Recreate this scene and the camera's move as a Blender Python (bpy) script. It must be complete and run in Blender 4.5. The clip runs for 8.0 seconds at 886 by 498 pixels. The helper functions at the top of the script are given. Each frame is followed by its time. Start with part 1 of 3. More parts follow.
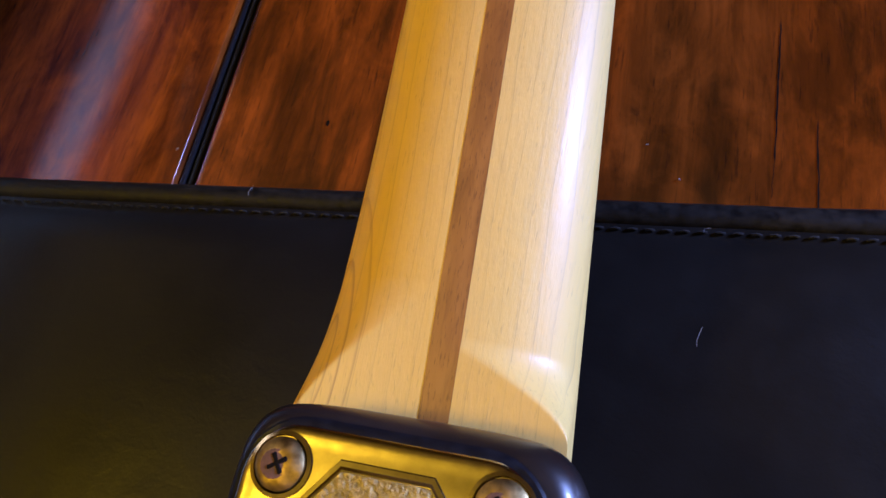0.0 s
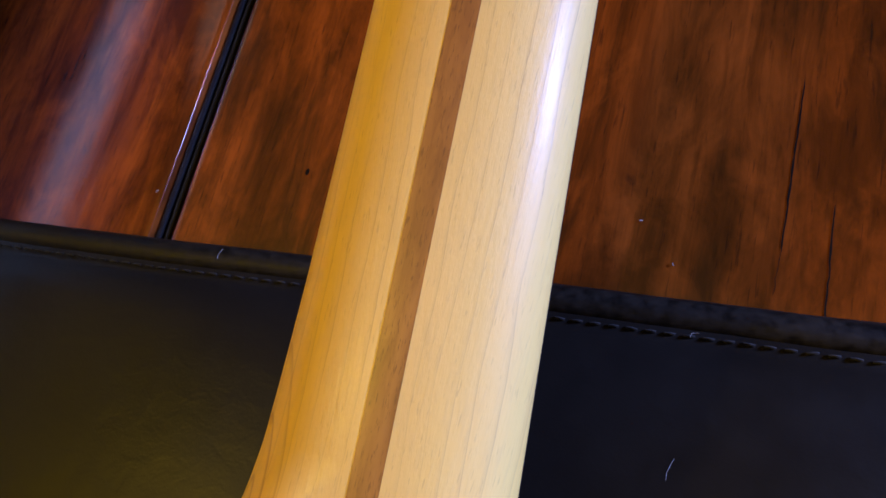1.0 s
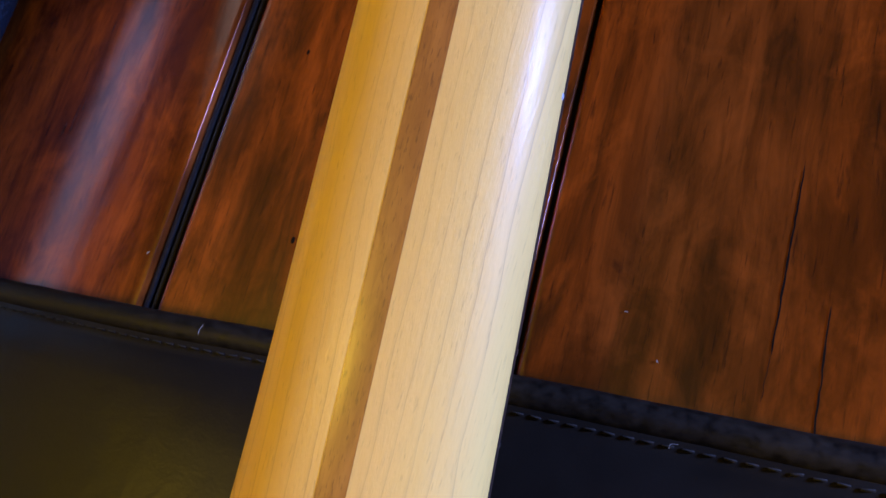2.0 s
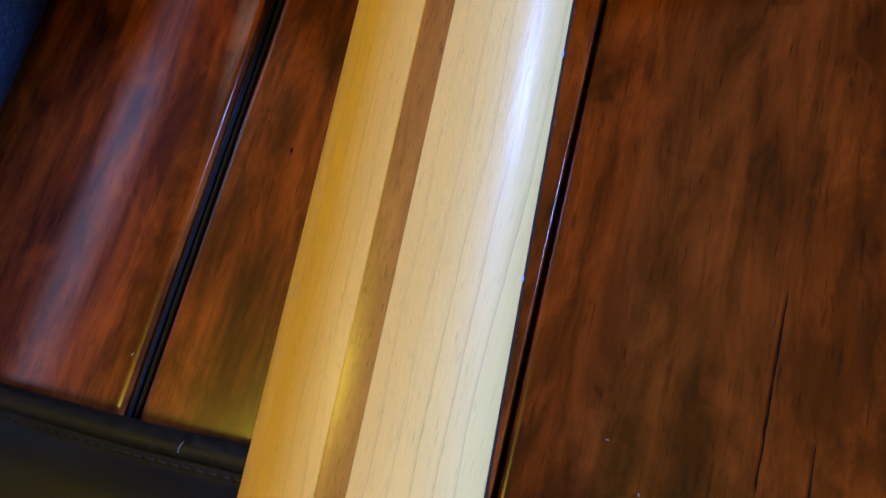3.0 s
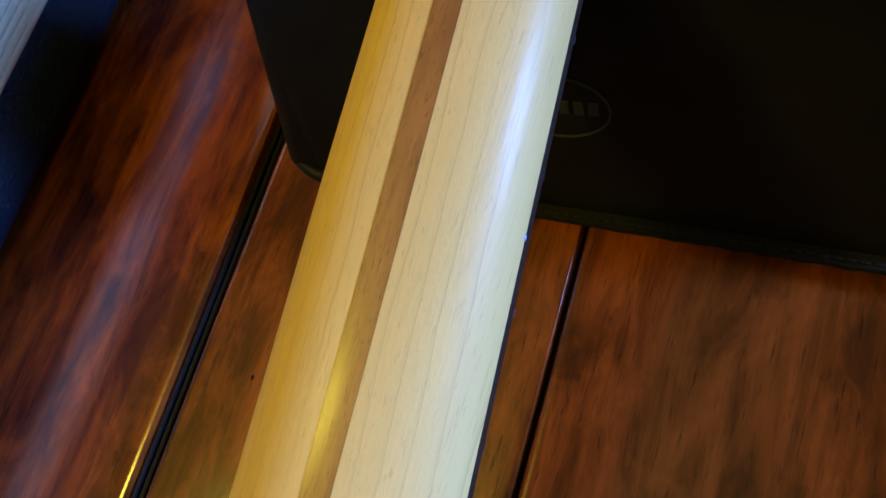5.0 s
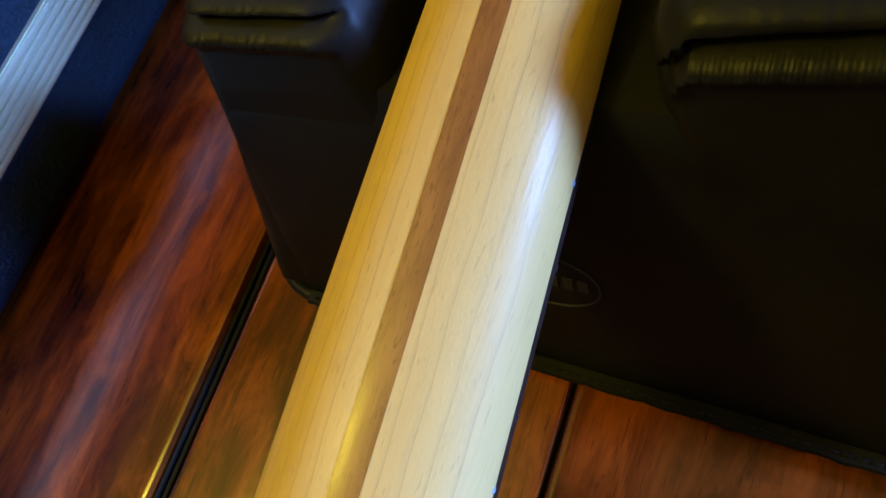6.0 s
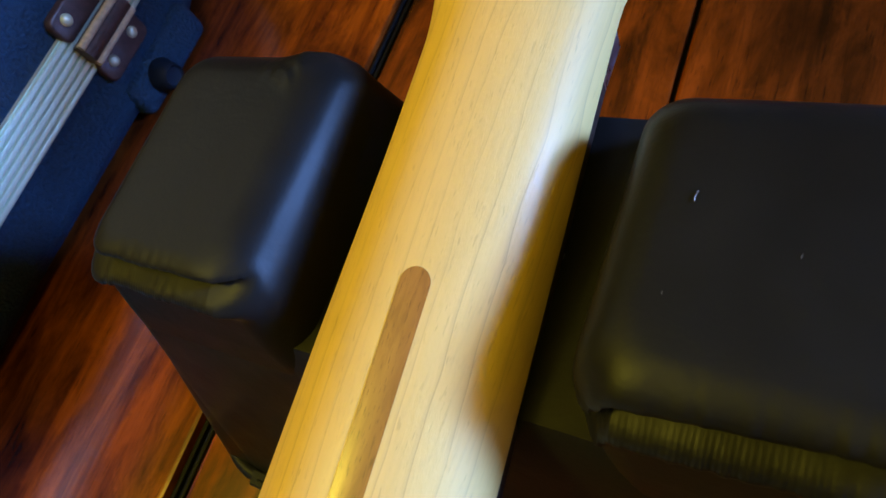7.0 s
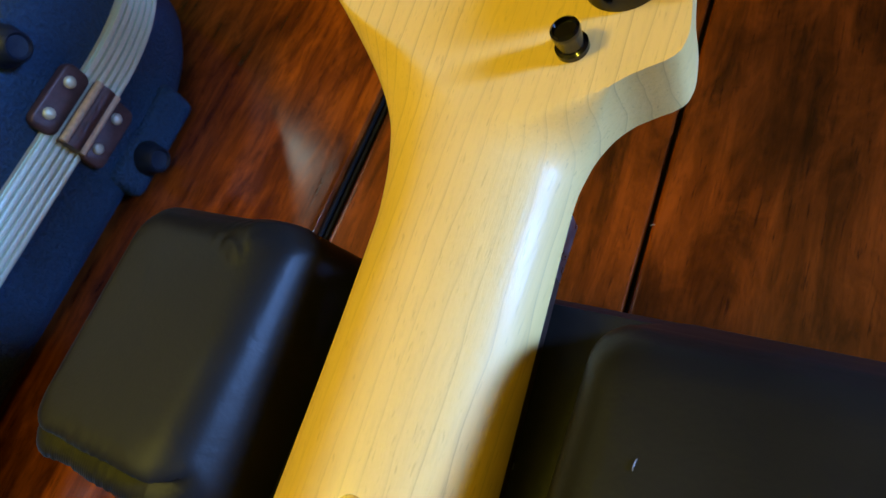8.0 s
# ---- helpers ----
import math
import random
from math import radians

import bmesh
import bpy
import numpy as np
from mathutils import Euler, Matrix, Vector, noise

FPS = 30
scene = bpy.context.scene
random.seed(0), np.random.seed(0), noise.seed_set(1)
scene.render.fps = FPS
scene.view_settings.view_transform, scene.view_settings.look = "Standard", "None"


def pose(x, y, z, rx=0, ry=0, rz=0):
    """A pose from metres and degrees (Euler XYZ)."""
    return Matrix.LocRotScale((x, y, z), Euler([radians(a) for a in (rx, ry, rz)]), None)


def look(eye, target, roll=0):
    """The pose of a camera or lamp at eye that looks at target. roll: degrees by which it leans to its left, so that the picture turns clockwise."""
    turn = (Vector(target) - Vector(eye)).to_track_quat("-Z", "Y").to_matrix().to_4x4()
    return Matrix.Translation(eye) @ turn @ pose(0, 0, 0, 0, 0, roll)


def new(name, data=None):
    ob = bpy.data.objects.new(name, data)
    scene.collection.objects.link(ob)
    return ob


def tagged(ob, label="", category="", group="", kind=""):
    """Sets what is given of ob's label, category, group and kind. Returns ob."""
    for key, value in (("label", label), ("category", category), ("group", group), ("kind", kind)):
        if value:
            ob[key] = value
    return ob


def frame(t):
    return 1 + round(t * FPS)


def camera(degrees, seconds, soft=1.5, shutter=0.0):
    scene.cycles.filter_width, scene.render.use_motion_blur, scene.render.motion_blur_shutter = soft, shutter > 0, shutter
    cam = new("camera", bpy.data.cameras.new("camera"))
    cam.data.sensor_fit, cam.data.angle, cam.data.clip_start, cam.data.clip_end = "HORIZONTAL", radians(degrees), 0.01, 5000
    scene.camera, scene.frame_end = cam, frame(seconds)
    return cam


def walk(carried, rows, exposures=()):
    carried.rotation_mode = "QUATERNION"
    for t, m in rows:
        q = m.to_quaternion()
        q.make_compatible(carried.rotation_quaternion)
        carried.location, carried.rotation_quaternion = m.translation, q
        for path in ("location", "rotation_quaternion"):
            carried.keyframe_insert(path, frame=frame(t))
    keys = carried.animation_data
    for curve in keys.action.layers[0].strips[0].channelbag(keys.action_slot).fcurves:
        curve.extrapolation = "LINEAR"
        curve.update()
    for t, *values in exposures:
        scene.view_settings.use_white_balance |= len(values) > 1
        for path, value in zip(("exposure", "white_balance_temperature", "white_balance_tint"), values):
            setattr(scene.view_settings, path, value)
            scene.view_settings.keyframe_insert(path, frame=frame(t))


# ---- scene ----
cam = camera(66.0, 8.0, soft=1.45)
cam.data.dof.use_dof, cam.data.dof.focus_distance, cam.data.dof.aperture_fstop = True, 0.155, 42.0
PATH = [
    (0, 0.0351, 0.0463, 0.2232, 22.65, 12.32, 11.22),
    (0.5, 0.0362, 0.0694, 0.2301, 21.31, 13.43, 11.95),
    (1, 0.0496, 0.1004, 0.2193, 18.24, 15.71, 14.16),
    (1.2, 0.0517, 0.1020, 0.2177, 18.20, 16.37, 14.63),
    (2.3, 0.0607, 0.1525, 0.2184, 17.22, 18.67, 15.92),
    (2.5, 0.0604, 0.1589, 0.2207, 17.60, 18.73, 15.91),
    (3, 0.0628, 0.1754, 0.2221, 18.21, 19.54, 15.49),
    (3.5, 0.0659, 0.1958, 0.2269, 20.25, 19.14, 16.03),
    (4, 0.0700, 0.2175, 0.2264, 20.68, 19.75, 15.91),
    (4.2, 0.0708, 0.2234, 0.2278, 20.95, 20.06, 16.41),
    (5.3, 0.0683, 0.2845, 0.2253, 20.60, 22.49, 19.05),
    (5.5, 0.0687, 0.2902, 0.2280, 21.65, 22.32, 19.17),
    (6, 0.0645, 0.3135, 0.2324, 23.59, 21.96, 21.46),
    (6.5, 0.0607, 0.3459, 0.2333, 24.64, 21.06, 21.54),
    (7, 0.0624, 0.3701, 0.2345, 27.23, 21.52, 21.68),
    (7.5, 0.0646, 0.3868, 0.2374, 27.94, 21.80, 21.71),
    (8, 0.0645, 0.4081, 0.2407, 29.17, 22.15, 22.13),
]
EXPOSURES = [(0.0, -0.11, 8700, 5), (1.2, -0.23, 8800, 7), (2.5, -0.25, 8200, 0), (3.0, -0.25, 7700, -6), (4.0, -0.24, 7080, -15), (5.5, -0.18, 7120, -16), (6.5, 0.29, 7100, -20), (8.0, 0.46, 7180, -27)]
walk(cam, [(t, pose(x, y, z, a, b, c)) for t, x, y, z, a, b, c in PATH], EXPOSURES)

# ---- world and light ----
world = bpy.data.worlds.new("sky")
scene.world = world
world.use_nodes = True
sky = world.node_tree.nodes.new("ShaderNodeTexSky")
sky.sky_type, sky.sun_disc, sky.sun_elevation, sky.sun_rotation = "NISHITA", False, radians(38), radians(110)
world.node_tree.links.new(sky.outputs[0], world.node_tree.nodes["Background"].inputs[0])
world.node_tree.nodes["Background"].inputs[1].default_value = 0.1


def window_light(name, m, wide, high, watts, colour, spread=180):
    data = bpy.data.lights.new(name, "AREA")
    data.shape, data.size, data.size_y, data.energy, data.color = "RECTANGLE", wide, high, watts, colour
    data.spread = radians(spread)
    ob = new(name, data)
    ob.matrix_world = m
    return ob


def round_lamp(name, at, watts, colour, radius):
    data = bpy.data.lights.new(name, "POINT")
    data.energy, data.color, data.shadow_soft_size = watts, colour, radius
    ob = new(name, data)
    ob.location = at
    return ob


DAY, LAMP = (0.178, 0.300, 1.0), (1.0, 0.735, 0.105)
window_light("window_east", look((2.20, 1.02, 0.93), (0.2, -0.60, 0.30)), 0.40, 0.46, 69, DAY, 60)
window_light("bright_pane_east", look((2.20, 0.98, 1.24), (0, 0.0, 0.1)), 0.36, 0.14, 1.6, DAY, 60)
window_light("window_west", look((-2.20, 0.95, 1.68), (-0.2, 0.3, 0.0)), 1.3, 0.11, 3.8, (0.86, 0.78, 0.92))
round_lamp("ceiling_lamp_west", (-1.31, -0.37, 2.12), 83, LAMP, 0.20)
# added warm fill with no known fixture, lifts the right side and its shadows
round_lamp("warm_fill_south", (0.85, -0.60, 2.14), 13, LAMP, 0.10)


# ---- materials ----
def nodes_of(name):
    mat = bpy.data.materials.new(name)
    mat.use_nodes = True
    tree = mat.node_tree
    return mat, tree, tree.nodes["Principled BSDF"]


def coords(tree, scale=(1, 1, 1), turn=(0, 0, 0), own=False):
    """Object coordinates in metres, scaled; own adds a shift of its own for each object."""
    tc, mp = tree.nodes.new("ShaderNodeTexCoord"), tree.nodes.new("ShaderNodeMapping")
    mp.inputs["Scale"].default_value, mp.inputs["Rotation"].default_value = scale, turn
    tree.links.new(tc.outputs["Object"], mp.inputs["Vector"])
    if own:
        info, mul = tree.nodes.new("ShaderNodeObjectInfo"), tree.nodes.new("ShaderNodeMath")
        mul.operation, mul.inputs[1].default_value = "MULTIPLY", 37.0
        tree.links.new(info.outputs["Random"], mul.inputs[0])
        tree.links.new(mul.outputs[0], mp.inputs["Location"])
    return mp.outputs[0]


def noise_of(tree, vec, scale, detail=4.0, rough=0.55, distort=0.0):
    n = tree.nodes.new("ShaderNodeTexNoise")
    n.inputs["Scale"].default_value, n.inputs["Detail"].default_value = scale, detail
    n.inputs["Roughness"].default_value, n.inputs["Distortion"].default_value = rough, distort
    tree.links.new(vec, n.inputs["Vector"])
    return n.outputs[0]


def ramp(tree, fac, stops):
    r = tree.nodes.new("ShaderNodeValToRGB")
    while len(r.color_ramp.elements) < len(stops):
        r.color_ramp.elements.new(0.5)
    for e, (p, c) in zip(r.color_ramp.elements, stops):
        e.position, e.color = p, (*c, 1) if len(c) == 3 else c
    tree.links.new(fac, r.inputs[0])
    return r.outputs[0]


def grey(v):
    return (v, v, v)


def mix(tree, a, b, fac, how="MIX"):
    m = tree.nodes.new("ShaderNodeMix")
    m.data_type, m.blend_type = "RGBA", how
    for value, slot in ((fac, 0), (a, 6), (b, 7)):
        if isinstance(value, (int, float)):
            m.inputs[slot].default_value = value
        elif isinstance(value, tuple):
            m.inputs[slot].default_value = (*value, 1)
        else:
            tree.links.new(value, m.inputs[slot])
    return m.outputs[2]


def bump(tree, bsdf, height, strength, distance, prior=None):
    b = tree.nodes.new("ShaderNodeBump")
    b.inputs["Strength"].default_value, b.inputs["Distance"].default_value = strength, distance
    tree.links.new(height, b.inputs["Height"])
    if prior:
        tree.links.new(prior, b.inputs["Normal"])
    tree.links.new(b.outputs[0], bsdf.inputs["Normal"])
    return b.outputs[0]


def maple():
    mat, tree, p = nodes_of("amber_lacquered_maple")
    # growth lines run along the neck, slightly wandering
    wander = noise_of(tree, coords(tree, (26, 4.2, 26)), 1.0, 3)
    vec = tree.nodes.new("ShaderNodeVectorMath")
    vec.operation = "MULTIPLY_ADD"
    vec.inputs[1].default_value = (0.013, 0.0, 0.013)
    tree.links.new(wander, vec.inputs[0])
    tree.links.new(coords(tree), vec.inputs[2])
    wave = tree.nodes.new("ShaderNodeTexWave")
    wave.wave_type, wave.bands_direction, wave.wave_profile = "BANDS", "X", "SAW"
    wave.inputs["Scale"].default_value = 78.0
    wave.inputs["Distortion"].default_value, wave.inputs["Detail"].default_value = 0.9, 2.0
    wave.inputs["Detail Scale"].default_value = 0.6
    tree.links.new(vec.outputs[0], wave.inputs["Vector"])
    line = ramp(tree, wave.outputs["Fac"], [(0.0, grey(0.0)), (0.80, grey(0.03)), (0.945, grey(0.35)), (0.975, grey(0.9)), (1.0, grey(0.0))])
    fade = ramp(tree, noise_of(tree, coords(tree, (70, 9, 70)), 1.0, 3), [(0.35, grey(0.20)), (0.65, grey(0.62))])
    line = mix(tree, (0, 0, 0), line, fade)
    # two arched growth rings near the heel
    shift = tree.nodes.new("ShaderNodeMapping")
    shift.inputs["Location"].default_value, shift.inputs["Scale"].default_value = (0.0215, -0.0150, 0), (1, 0.22, 0)
    tree.links.new(vec.outputs[0], shift.inputs["Vector"])
    far = tree.nodes.new("ShaderNodeVectorMath")
    far.operation = "LENGTH"
    tree.links.new(shift.outputs[0], far.inputs[0])
    wide = tree.nodes.new("ShaderNodeMath")
    wide.operation, wide.inputs[1].default_value = "MULTIPLY", 100.0
    tree.links.new(far.outputs["Value"], wide.inputs[0])
    arch = ramp(tree, wide.outputs[0], [(0.22, grey(0)), (0.27, grey(0.7)), (0.29, grey(0)), (0.50, grey(0)), (0.56, grey(0.75)), (0.58, grey(0)), (0.84, grey(0)), (0.90, grey(0.5)), (0.92, grey(0))])
    fibre = noise_of(tree, coords(tree, (1100, 40, 1100)), 1.0, 6, 0.65)
    broad = noise_of(tree, coords(tree, (60, 6, 60)), 1.0, 3)
    base = ramp(tree, broad, [(0.3, (0.69, 0.452, 0.140)), (0.7, (0.76, 0.512, 0.176))])
    # warm lamplight near the heel put into the colour: more orange towards low y
    place = tree.nodes.new("ShaderNodeSeparateXYZ")
    tree.links.new(coords(tree), place.inputs[0])
    base = mix(tree, base, (0.70, 0.385, 0.050), ramp(tree, place.outputs[1], [(0.09, grey(0.30)), (0.24, grey(0.0))]))
    base = mix(tree, base, (0.30, 0.17, 0.07), line)
    base = mix(tree, base, (0.36, 0.19, 0.07), arch)
    base = mix(tree, base, (0.46, 0.29, 0.12), ramp(tree, fibre, [(0.50, grey(0)), (0.75, grey(0.26))]))
    pore = noise_of(tree, coords(tree, (1700, 150, 1700)), 1.0, 2)
    base = mix(tree, base, (0.42, 0.25, 0.085), ramp(tree, pore, [(0.62, grey(0)), (0.72, grey(0.38))]))
    dark = noise_of(tree, coords(tree, (330, 50, 330)), 1.0, 1)
    base = mix(tree, base, (0.22, 0.09, 0.03), ramp(tree, dark, [(0.82, grey(0)), (0.85, grey(0.6))]))
    tree.links.new(base, p.inputs["Base Color"])
    p.inputs["Roughness"].default_value = 0.48
    p.inputs["Specular IOR Level"].default_value = 0.34
    p.inputs["Coat Weight"].default_value, p.inputs["Coat Roughness"].default_value = 0.085, 0.17
    first = bump(tree, p, fibre, 0.16, 0.0005)
    ripple = noise_of(tree, coords(tree, (700, 300, 700)), 1.0, 3, 0.6)
    second = bump(tree, p, ramp(tree, ripple, [(0.35, grey(0)), (0.6, grey(1))]), 0.045, 0.0005, first)
    tree.links.new(second, p.inputs["Coat Normal"])
    return mat


def stripe_wood():
    mat, tree, p = nodes_of("walnut_stripe")
    pores = noise_of(tree, coords(tree, (2300, 170, 2300)), 1.0, 4)
    broad = noise_of(tree, coords(tree, (200, 14, 200)), 1.0, 3)
    base = ramp(tree, broad, [(0.3, (0.25, 0.090, 0.020)), (0.7, (0.37, 0.146, 0.034))])
    figure = noise_of(tree, coords(tree, (420, 60, 420)), 1.0, 4, 0.6, 0.8)
    base = mix(tree, base, (0.17, 0.058, 0.014), ramp(tree, figure, [(0.46, grey(0)), (0.70, grey(0.55))]))
    base = mix(tree, base, (0.06, 0.022, 0.008), ramp(tree, pores, [(0.57, grey(0)), (0.67, grey(0.48))]))
    tree.links.new(base, p.inputs["Base Color"])
    p.inputs["Roughness"].default_value = 0.45
    p.inputs["Coat Weight"].default_value, p.inputs["Coat Roughness"].default_value = 0.36, 0.20
    bump(tree, p, pores, 0.1, 0.0004)
    return mat


def floor_wood(name, dark, mid, light, tone):
    """Old varnished boards: streaked grain, cloudy stain, short ticks of open pores, dark smudges."""
    mat, tree, p = nodes_of(name)
    warp = noise_of(tree, coords(tree, (16, 9, 10), own=True), 1.0, 4, 0.6)
    grain = noise_of(tree, mix(tree, coords(tree, (120, 19, 40), own=True), warp, 0.35), 1.0, 7, 0.62, 0.6)
    cloud = noise_of(tree, mix(tree, coords(tree, (48, 26, 12), own=True), warp, 0.5), 1.0, 6, 0.62, 0.4)
    flame = noise_of(tree, mix(tree, coords(tree, (90, 46, 25), own=True), warp, 0.6), 1.0, 5, 0.6, 0.9)
    base = ramp(tree, grain, [(0.34, dark), (0.50, mid), (0.66, light)])
    base = mix(tree, base, tuple(c * 1.5 for c in light), ramp(tree, flame, [(0.50, grey(0)), (0.72, grey(0.5))]))
    base = mix(tree, base, tuple(c * 0.45 for c in dark), ramp(tree, cloud, [(0.38, grey(0.58)), (0.52, grey(0))]))
    fine = noise_of(tree, coords(tree, (480, 24, 60), own=True), 1.0, 5, 0.65)
    base = mix(tree, base, tuple(c * 0.4 for c in dark), ramp(tree, fine, [(0.52, grey(0)), (0.74, grey(0.35))]))
    tick = noise_of(tree, coords(tree, (900, 70, 60), own=True), 1.0, 3, 0.6)
    base = mix(tree, base, (0.014, 0.005, 0.003), ramp(tree, tick, [(0.60, grey(0)), (0.72, grey(0.6))]))
    knots = noise_of(tree, coords(tree, (95, 60, 40), own=True), 1.0, 3, 0.5, 0.6)
    base = mix(tree, base, (0.012, 0.005, 0.003), ramp(tree, knots, [(0.70, grey(0)), (0.78, grey(0.4))]))
    base = mix(tree, base, (tone, tone, tone), 1.0, "MULTIPLY")
    tree.links.new(base, p.inputs["Base Color"])
    smear = noise_of(tree, coords(tree, (30, 9, 30), own=True), 1.0, 4)
    tree.links.new(ramp(tree, smear, [(0.3, grey(0.11)), (0.75, grey(0.21))]), p.inputs["Roughness"])
    p.inputs["Specular IOR Level"].default_value = 0.42
    first = bump(tree, p, grain, 0.09, 0.001)
    bump(tree, p, tick, 0.05, 0.0004, first)
    return mat


def leather(name, tint=0.014, rough=0.46, relief=0.05, gloss=0.078, warm=1.06):
    mat, tree, p = nodes_of(name)
    cells = tree.nodes.new("ShaderNodeTexVoronoi")
    cells.inputs["Scale"].default_value = 950.0
    warp = noise_of(tree, coords(tree), 320.0, 3)
    tree.links.new(mix(tree, coords(tree), warp, 0.0025), cells.inputs["Vector"])
    soft = noise_of(tree, coords(tree), 28.0, 4)
    base = ramp(tree, soft, [(0.3, (tint * warm, tint, tint / warm)), (0.7, (tint * 1.6 * warm, tint * 1.6, tint * 1.6 / warm))])
    tree.links.new(base, p.inputs["Base Color"])
    tree.links.new(ramp(tree, soft, [(0.3, grey(rough - 0.06)), (0.7, grey(rough + 0.08))]), p.inputs["Roughness"])
    p.inputs["Specular IOR Level"].default_value = gloss
    first = bump(tree, p, cells.outputs["Distance"], relief, 0.0004)
    crumple = noise_of(tree, coords(tree, (1, 1.4, 1)), 95.0, 3, 0.5, 0.6)
    second = bump(tree, p, crumple, 0.10, 0.0016, first)
    bump(tree, p, soft, 0.08, 0.003, second)
    return mat


def plain(name, colour, rough=0.5, metal=0.0, scale=200.0, vary=0.25, relief=0.05, depth=0.0004, coat=0.0):
    mat, tree, p = nodes_of(name)
    n = noise_of(tree, coords(tree), scale, 5)
    dark = tuple(c * (1 - vary) for c in colour)
    light = tuple(min(1.0, c * (1 + vary)) for c in colour)
    tree.links.new(ramp(tree, n, [(0.3, dark), (0.7, light)]), p.inputs["Base Color"])
    tree.links.new(ramp(tree, n, [(0.3, grey(max(0.02, rough * 0.8))), (0.7, grey(min(1, rough * 1.2)))]), p.inputs["Roughness"])
    p.inputs["Metallic"].default_value, p.inputs["Coat Weight"].default_value = metal, coat
    bump(tree, p, n, relief, depth)
    return mat


MAPLE, STRIPE = maple(), stripe_wood()


def duller(mat, level):
    mat.node_tree.nodes["Principled BSDF"].inputs["Specular IOR Level"].default_value = level
    return mat


BOARDS = floor_wood("red_brown_varnished_boards", (0.050, 0.010, 0.003), (0.130, 0.0275, 0.005), (0.235, 0.054, 0.008), 1.14)
DARK_BOARDS = floor_wood("dark_brown_varnished_boards", (0.045, 0.013, 0.003), (0.124, 0.0275, 0.0045), (0.222, 0.048, 0.0075), 1.12)
VINYL = leather("black_vinyl", 0.0064, 0.42, 0.05, 0.145, 1.04)
MAT_VINYL = leather("black_mat_vinyl", 0.0042, 0.39, 0.06, 0.105, 1.15)
PIPING = duller(plain("worn_black_piping", (0.0075, 0.0062, 0.0048), 0.55, 0, 300, 0.8, 0.4), 0.13)
THREAD = plain("dark_thread", (0.0055, 0.005, 0.0045), 0.85, 0, 900, 0.3, 0.2)
SEAL = duller(plain("black_rubber_seal", (0.004, 0.004, 0.006), 0.42, 0, 400, 0.3, 0.1), 0.25)
ROSEWOOD = plain("dark_rosewood", (0.02, 0.009, 0.005), 0.5, 0, 500, 0.4, 0.1)
PEARL = plain("pearl_dot", (0.32, 0.37, 0.43), 0.3, 0, 900, 0.1, 0.0)
LACQUER = duller(plain("black_brown_lacquer", (0.014, 0.009, 0.007), 0.34, 0, 60, 0.3, 0.02, coat=0.12), 0.35)
BRASS = plain("worn_gold_plating", (0.43, 0.38, 0.28), 0.15, 1.0, 420, 0.15, 0.06)
BRASS_ROUGH = plain("pitted_gold_recess", (0.42, 0.33, 0.15), 0.45, 1.0, 900, 0.35, 0.7, 0.0012)
SCREW = plain("tarnished_screw", (0.42, 0.29, 0.12), 0.40, 1.0, 420, 0.45, 0.3)
RUST = plain("rust_brown", (0.13, 0.055, 0.028), 0.75, 0.2, 600, 0.45, 0.4)
STEEL = plain("blue_grey_steel", (0.42, 0.46, 0.54), 0.3, 1.0, 300, 0.15, 0.05)
BLACK_CHROME = plain("black_chrome", (0.06, 0.06, 0.065), 0.12, 1.0, 150, 0.2, 0.02)
ABS = duller(plain("navy_black_textured_shell", (0.0150, 0.040, 0.080), 0.36, 0, 480, 0.35, 1.0, 0.0030), 0.3)
ALU = plain("brushed_aluminium", (0.76, 0.84, 0.66), 0.45, 0.45, 500, 0.05, 0.015)
HINGE = plain("brown_enamelled_hinge", (0.085, 0.050, 0.048), 0.42, 0.3, 300, 0.3, 0.15)
CREAM = plain("cream_hinge_pin", (0.62, 0.52, 0.40), 0.5, 0, 300, 0.2, 0.1)
RUBBER = duller(plain("black_rubber_bumper", (0.006, 0.011, 0.022), 0.5, 0, 300, 0.3, 0.1), 0.25)
LINT = plain("white_lint", (0.30, 0.30, 0.32), 0.9, 0, 900, 0.1, 0.0)
PRINT = plain("grey_printed_badge", (0.028, 0.027, 0.025), 0.6, 0, 500, 0.2, 0.05)
WALL = plain("tan_painted_plaster", (0.18, 0.125, 0.07), 0.9, 0, 6, 0.08, 0.1, 0.002)
CEILING = plain("white_ceiling_paint", (0.74, 0.70, 0.62), 0.9, 0, 6, 0.05, 0.1, 0.002)
CRACK = duller(plain("black_crack", (0.006, 0.004, 0.003), 0.7, 0, 400, 0.3, 0.1), 0.06)


# ---- building helpers ----
def finish(bm, smooth=True):
    bmesh.ops.recalc_face_normals(bm, faces=bm.faces)
    me = bpy.data.meshes.new("mesh")
    bm.to_mesh(me)
    bm.free()
    if smooth:
        for f in me.polygons:
            f.use_smooth = True
        me.set_sharp_from_angle(angle=radians(42))
    return me


def part(name, bm, material, parent, label=""):
    me = bm if isinstance(bm, bpy.types.Mesh) else finish(bm)
    if not me.materials:
        me.materials.append(material)
    ob = new(name, me)
    ob.parent = parent
    return tagged(ob, label)


def empty(name, at=(0, 0, 0), **tags):
    ob = new(name)
    ob.location = at
    ob.empty_display_size = 0.02
    return tagged(ob, **tags)


